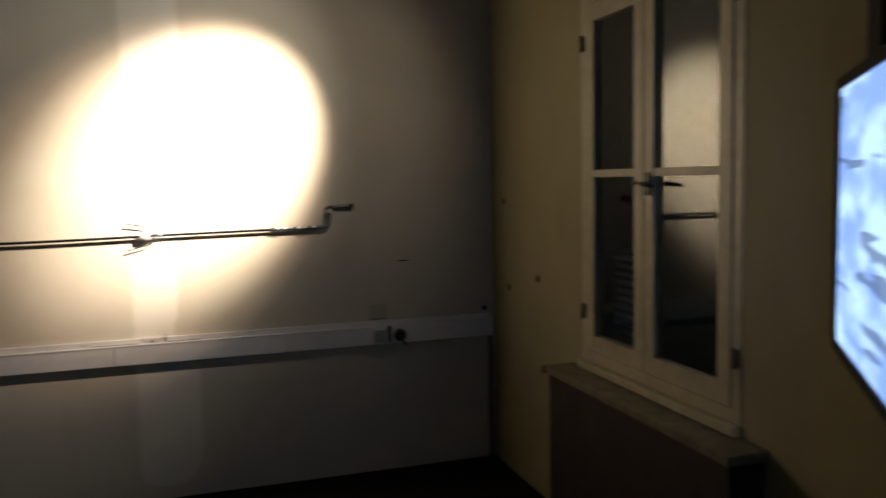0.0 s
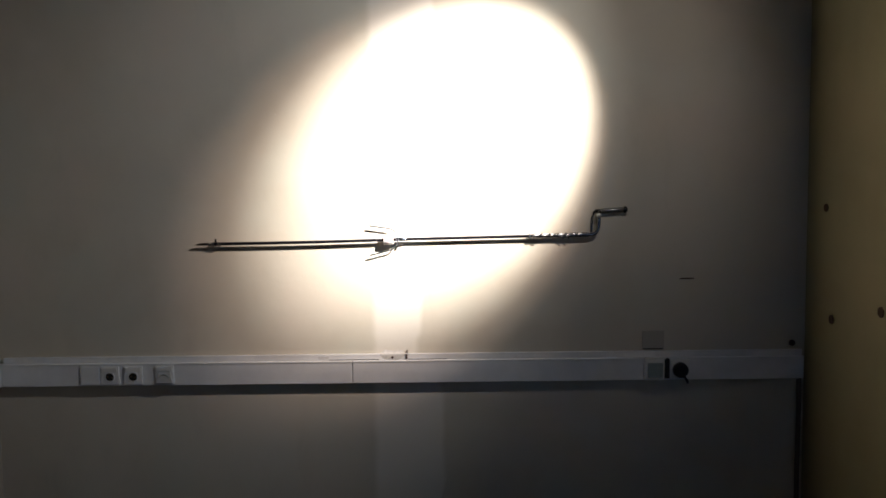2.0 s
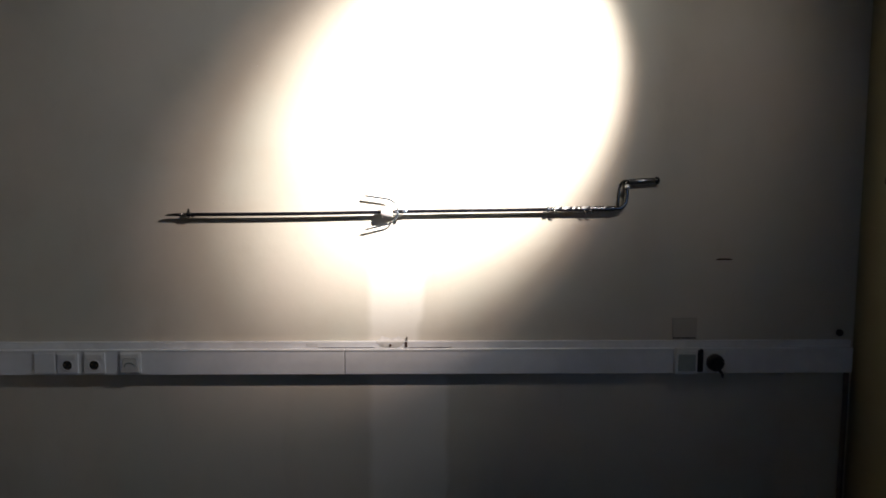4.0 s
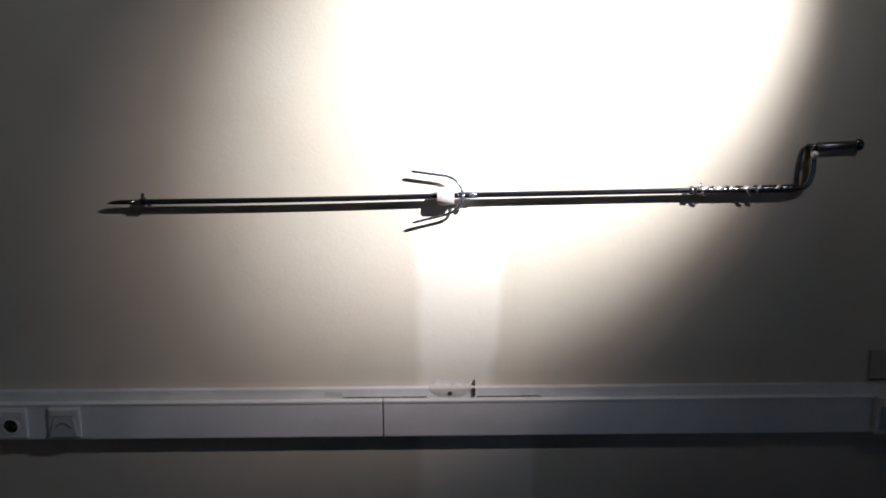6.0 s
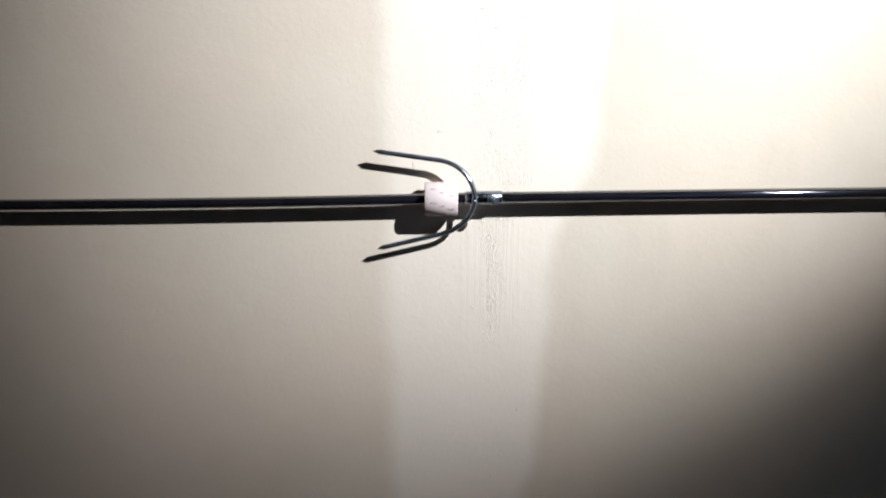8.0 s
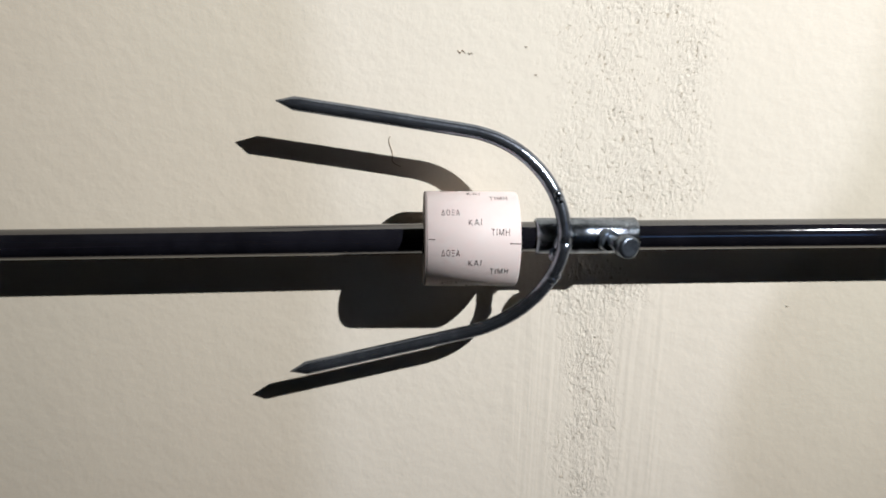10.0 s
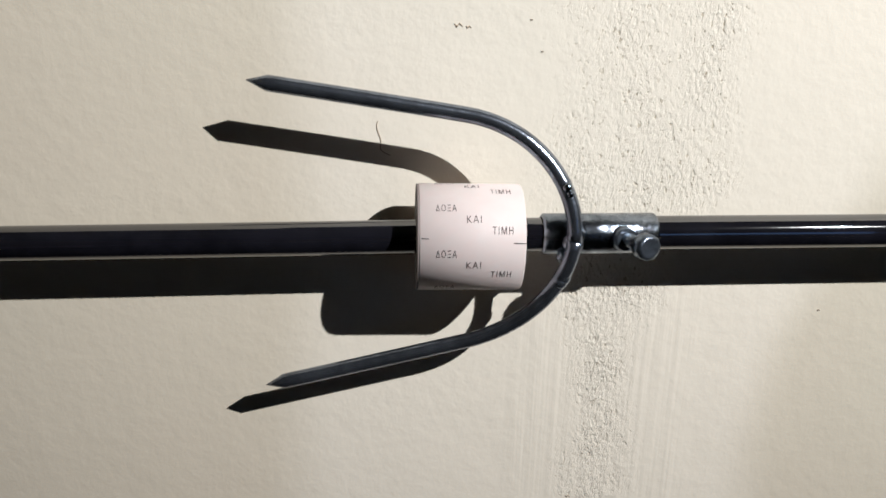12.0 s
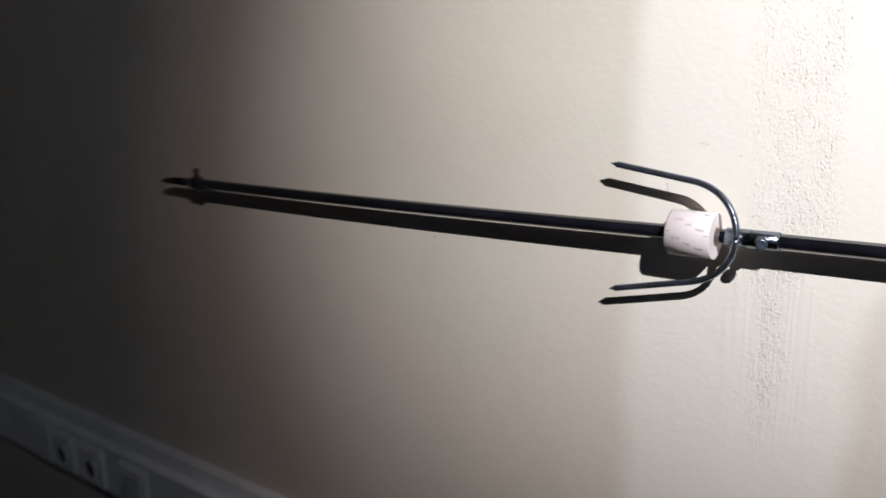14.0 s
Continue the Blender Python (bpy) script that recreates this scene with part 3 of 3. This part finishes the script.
def wire_wrap():
    bm = bmesh.new()
    tube(bm, [(0.580 + 0.0038 * i, RY, rz(0.580 + 0.0038 * i)) for i in range(70)],
         [0.0086 + 0.00003 * i + 0.0008 * ((i * 0.173 + 0.3 * math.sin(0.4 * i)) % 1.0) for i in range(70)], 16)
    part("tape", bm, TAPE, spit, "glossy black tape wound round the rod")
    bm = bmesh.new()
    pts = []
    n = 12 * 14
    for i in range(n + 1):
        s = i / n
        x = 0.588 + 0.215 * s + 0.010 * math.sin(11 * s)
        a = 2 * math.pi * 8 * s + 1.2 * math.sin(5 * s)
        r = 0.0084 + 0.0008 * math.sin(23 * s) + 0.002 * s
        pts.append((x, RY + r * math.cos(a), rz(x) + r * math.sin(a)))
    tube(bm, pts, [0.0021 - 0.0006 * i / n + 0.0006 * math.sin(0.31 * i) for i in range(n + 1)], 8)
    # Pale metal flakes added as the highlights of the glossy tape.
    for x0, w, lean in ((0.586, 0.024, 0.014), (0.622, 0.030, 0.012), (0.664, 0.012, 0.012), (0.698, 0.024, 0.014), (0.740, 0.008, 0.009), (0.786, 0.012, 0.012)):
        flake = bmesh.new()
        rows = []
        for k in range(9):
            a = math.radians(6 + 9.5 * k)
            r = 0.0106 + 0.0006 * math.sin(2.0 * k + 40 * x0)
            x = x0 + lean * k / 8
            rows.append([[flake.verts.new((x + dx, RY - (r + o) * math.cos(a), rz(x) + (r + o) * math.sin(a))) for o in (0.0, 0.0008)] for dx in (0.0, w)])
        for p, q in zip(rows, rows[1:]):
            loop_p, loop_q = (p[0][0], p[0][1], p[1][1], p[1][0]), (q[0][0], q[0][1], q[1][1], q[1][0])
            for k in range(4):
                flake.faces.new((loop_p[k], loop_p[(k + 1) % 4], loop_q[(k + 1) % 4], loop_q[k])).smooth = k in (1, 3)
        for p in (rows[0], rows[-1]):
            flake.faces.new((p[0][0], p[0][1], p[1][1], p[1][0]))
        part("tape_glint_flake", flake, GLINT_FLAKE, spit, "bright flake standing for a glint on the tape")
    return part("wire_wrap", bm, ROD, spit, "dark wire wound round the rod")


wire_wrap()
for x, up in ((0.586, 0.019), (0.598, -0.013), (0.718, -0.016), (0.743, -0.015)):
    bm = bmesh.new()
    z = rz(x)
    tube(bm, bezier([(x - 0.004, RY - 0.011, z - 0.004), (x, RY - 0.013, z + 0.3 * up), (x + 0.004, RY - 0.010, z + 0.7 * up),
                     (x + 0.007, RY - 0.006, z + up)], 6), 0.0032, 8)
    part("wire_end", bm, WIRE, spit)
bm = bmesh.new()
ring(bm, (0.572, RY, rz(0.572)), (1, 0, 0), 0.0125, 0.0072, 0.009, 20, 0.001)
part("clamp_ring", bm, STEEL, spit)

# hooks in the wall that carry the rod
for x in (-0.868 + 0.016, 0.594):
    bm = bmesh.new()
    z = rz(x)
    tube(bm, bezier([(x, 0.01, z - 0.004), (x, -0.005, z - 0.004), (x, -0.012, z - 0.011), (x, RY, z - 0.0105),
                     (x, RY - 0.009, z - 0.010), (x, RY - 0.0105, z - 0.004), (x, RY - 0.0105, z + 0.004)], 8), 0.0032, 10)
    tagged(part("wall_hook", bm, ROD), "dark bent steel hook that carries the spit", "wall hook", "hooks of the spit")

# two-pronged fork, clamped on the rod
fork = thing("spit_fork", (-0.015, RY, rz(-0.015)), "grey steel two-pronged meat fork clamped on the spit", "meat fork")
FY = RY + 0.0005
bm = bmesh.new()
ring(bm, (-0.0172, RY, rz(-0.0172)), (1, 0, 0.012), 0.0090, 0.0077, 0.0505, 32, 0.0008)
part("collar", bm, COLLAR, fork, "galvanised steel sleeve with weld marks")


def tine(name, ctrl):
    pts = bezier(ctrl, 18)
    first = pts[0] + (pts[0] - pts[1]).normalized() * 0.0085
    bm = bmesh.new()
    tube(bm, [first] + pts, [0.0002] + [0.0034] * len(pts), 16)
    return part(name, bm, STEEL, fork)


AP = (-0.0300, RY - 0.0125, 1.409)
tine("upper_prong", [(-0.1585, FY, 1.4722), (-0.1320, FY, 1.4685), (-0.1000, FY, 1.4640), (-0.0770, FY, 1.4605),
                     (-0.0500, FY - 0.001, 1.4568), (-0.0292, FY - 0.009, 1.436), AP])
tine("lower_prong", [(-0.1565, FY, 1.3382), (-0.1275, FY, 1.3450), (-0.1025, FY, 1.3510), (-0.0775, FY, 1.3570),
                     (-0.0512, FY - 0.001, 1.3630), (-0.0310, FY - 0.009, 1.384), (AP[0], AP[1], AP[2] + 0.001)])
bm = bmesh.new()
for x, z, q in ((-0.0298, 1.4075, 0.0050), (-0.0272, 1.4110, 0.0032), (-0.0335, 1.4010, 0.0032)):
    bmesh.ops.create_icosphere(bm, subdivisions=2, radius=q, matrix=Matrix.Translation((x, RY - 0.0078, z)))
for f in bm.faces:
    f.smooth = True
part("weld", bm, COLLAR, fork, "lumpy weld bead")
bm = bmesh.new()
for x, y, z, q in ((-0.0334, RY - 0.0088, 1.3920, 0.0038), (-0.0346, RY - 0.0090, 1.3900, 0.0036)):
    bmesh.ops.create_icosphere(bm, subdivisions=2, radius=q, matrix=Matrix.Translation((x, y, z)))
for f in bm.faces:
    f.smooth = True
part("weld", bm, STEEL, fork, "rounded weld where the prongs join")
bm = bmesh.new()
bmesh.ops.create_icosphere(bm, subdivisions=2, radius=0.0022, matrix=Matrix.Translation((-0.0345, RY - 0.0110, 1.4325)))
bmesh.ops.create_icosphere(bm, subdivisions=2, radius=0.0016, matrix=Matrix.Translation((-0.0332, RY - 0.0118, 1.4298)))
for f in bm.faces:
    f.smooth = True
part("bead", bm, COLLAR, fork, "small bright bead on the upper prong")
bm = bmesh.new()
a, b = Vector((-0.0085, RY - 0.0070, 1.4095)), Vector((-0.0040, -0.0480, 1.4105))
d = (b - a).normalized()
tube(bm, [a, b], 0.0030, 12)
tube(bm, [b, b + d * 0.0006, b + d * 0.0055, b + d * 0.0062], [0.0044, 0.0056, 0.0056, 0.0042], 10)
tube(bm, [a, a + d * 0.0045], [0.0056, 0.0050], 12)
part("set_screw", bm, SCREW, fork, "small galvanised clamping screw")

# ---- the paper roll on the spit ----
roll = thing("paper_roll", (-0.070, RY, 1.4055), "small white roll of printed receipt paper hung on the spit", "paper roll")
RC, RR, RX0, RX1 = Vector((0, RY, 1.4075)), 0.0232, -0.0966, -0.0524
bm = bmesh.new()
ring(bm, ((RX0 + RX1) / 2, RC.y, RC.z), (1, 0, 0), RR, 0.0094, RX1 - RX0, 64, 0.0005)
part("paper", bm, PAPER, roll)
bm = bmesh.new()
ring(bm, ((RX0 + RX1) / 2, RC.y, RC.z), (1, 0, 0), 0.0093, 0.0078, RX1 - RX0 + 0.0010, 32)
part("core", bm, CORE, roll, "brown cardboard core")
bm = bmesh.new()
ring(bm, (RX0 - 0.0003, RC.y, RC.z), (1, 0, 0), RR - 0.0002, 0.0096, 0.0008, 48, 0.0002)
part("end_layer", bm, EDGE, roll, "greyish-brown layered paper edge")
def wrapped(text, x0, x1, ang, height):
    """A printed word laid round the roll: from x0 to x1, its middle at ang degrees above the roll's front."""
    cu = bpy.data.curves.new("print", "FONT")
    cu.body, cu.size, cu.space_character = text, 1.0, 1.25
    tmp = new("print", cu)
    bpy.context.view_layer.update()
    me = bpy.data.meshes.new_from_object(tmp.evaluated_get(bpy.context.evaluated_depsgraph_get()))
    bpy.data.objects.remove(tmp)
    vx = [v.co.x for v in me.vertices]
    vy = [v.co.y for v in me.vertices]
    lo_x, hi_x, lo_y, hi_y = min(vx), max(vx), min(vy), max(vy)
    rr = RR + 0.00010
    for v in me.vertices:
        x = x0 + (x1 - x0) * (v.co.x - lo_x) / (hi_x - lo_x)
        a = radians(ang) + ((v.co.y - lo_y) / (hi_y - lo_y) - 0.5) * height / RR
        v.co = (x, RC.y - rr * math.cos(a), RC.z + rr * math.sin(a))
    me.materials.append(INK)
    ob = new("printed_word", me)
    ob.parent = roll
    ob.matrix_parent_inverse = roll.matrix_world.inverted()
    return tagged(ob, "grey printed word: " + text)


for k in range(-2, 3):
    base = 48.4 * k
    wrapped("\u0394\u039f\u039e\u0391", -0.0897, -0.0811, base + 47.0 - 48.4, 0.0032)
    wrapped("K\u0391\u0399", -0.0770, -0.0709, base + 34.7 - 48.4, 0.0032)
    wrapped("\u03a4\u0399\u039c\u0397", -0.0665, -0.0580, base + 23.0 - 48.4, 0.0032)
for x0, x1, a0 in ((-0.0956, -0.0926, 14.5), (-0.0578, -0.0525, 10.0)):
    bm = bmesh.new()
    q = [bm.verts.new((x, RC.y - (RR + 0.00010) * math.cos(radians(a)), RC.z + (RR + 0.00010) * math.sin(radians(a))))
         for x, a in ((x0, a0 + 0.6), (x1, a0 + 0.2), (x1, a0 - 0.8), (x0, a0 - 0.6))]
    bm.faces.new(q)
    part("printed_mark", bm, INK, roll)

# ---- screen on a swivel arm beside the window ----
tv = thing("wall_screen", (1.80, -2.69, 1.195), "black-framed flat screen glowing blue, turned out from the wall", "television")
fx = Matrix.Translation((1.80, -2.69, 1.195)) @ Matrix.Rotation(math.atan2(-0.81, -0.59), 4, "Z")


def tv_part(name, rows, material, label="", bevel=0.003):
    ob = boxes(name, rows, material, None, label, bevel)
    ob.data.transform(fx)
    ob.parent = tv
    ob.matrix_parent_inverse = tv.matrix_world.inverted()
    return ob


tv_part("housing", [(0.0, 1.23, 0.004, 0.045, 0.0, 0.715)], BEZEL)
tv_part("bezel", [(0.0, 1.23, -0.012, 0.003, 0.0, 0.028), (0.0, 1.23, -0.012, 0.003, 0.687, 0.715),
                  (0.0, 0.034, -0.014, 0.003, 0.0285, 0.6865), (1.208, 1.23, -0.012, 0.003, 0.0285, 0.6865)], BEZEL)
tv_part("screen", [(0.0345, 1.2075, -0.006, 0.0025, 0.0285, 0.6865)], GLOW, "glowing blue-white picture", 0.0)
tv_part("bracket", [(0.30, 0.44, 0.046, 0.20, 0.28, 0.44)], BEZEL)
tv_part("mount_column", [(0.06, 0.24, 0.046, 0.085, 0.25, ZC - 1.195 - 0.003)], BEZEL, "black column up to the ceiling")
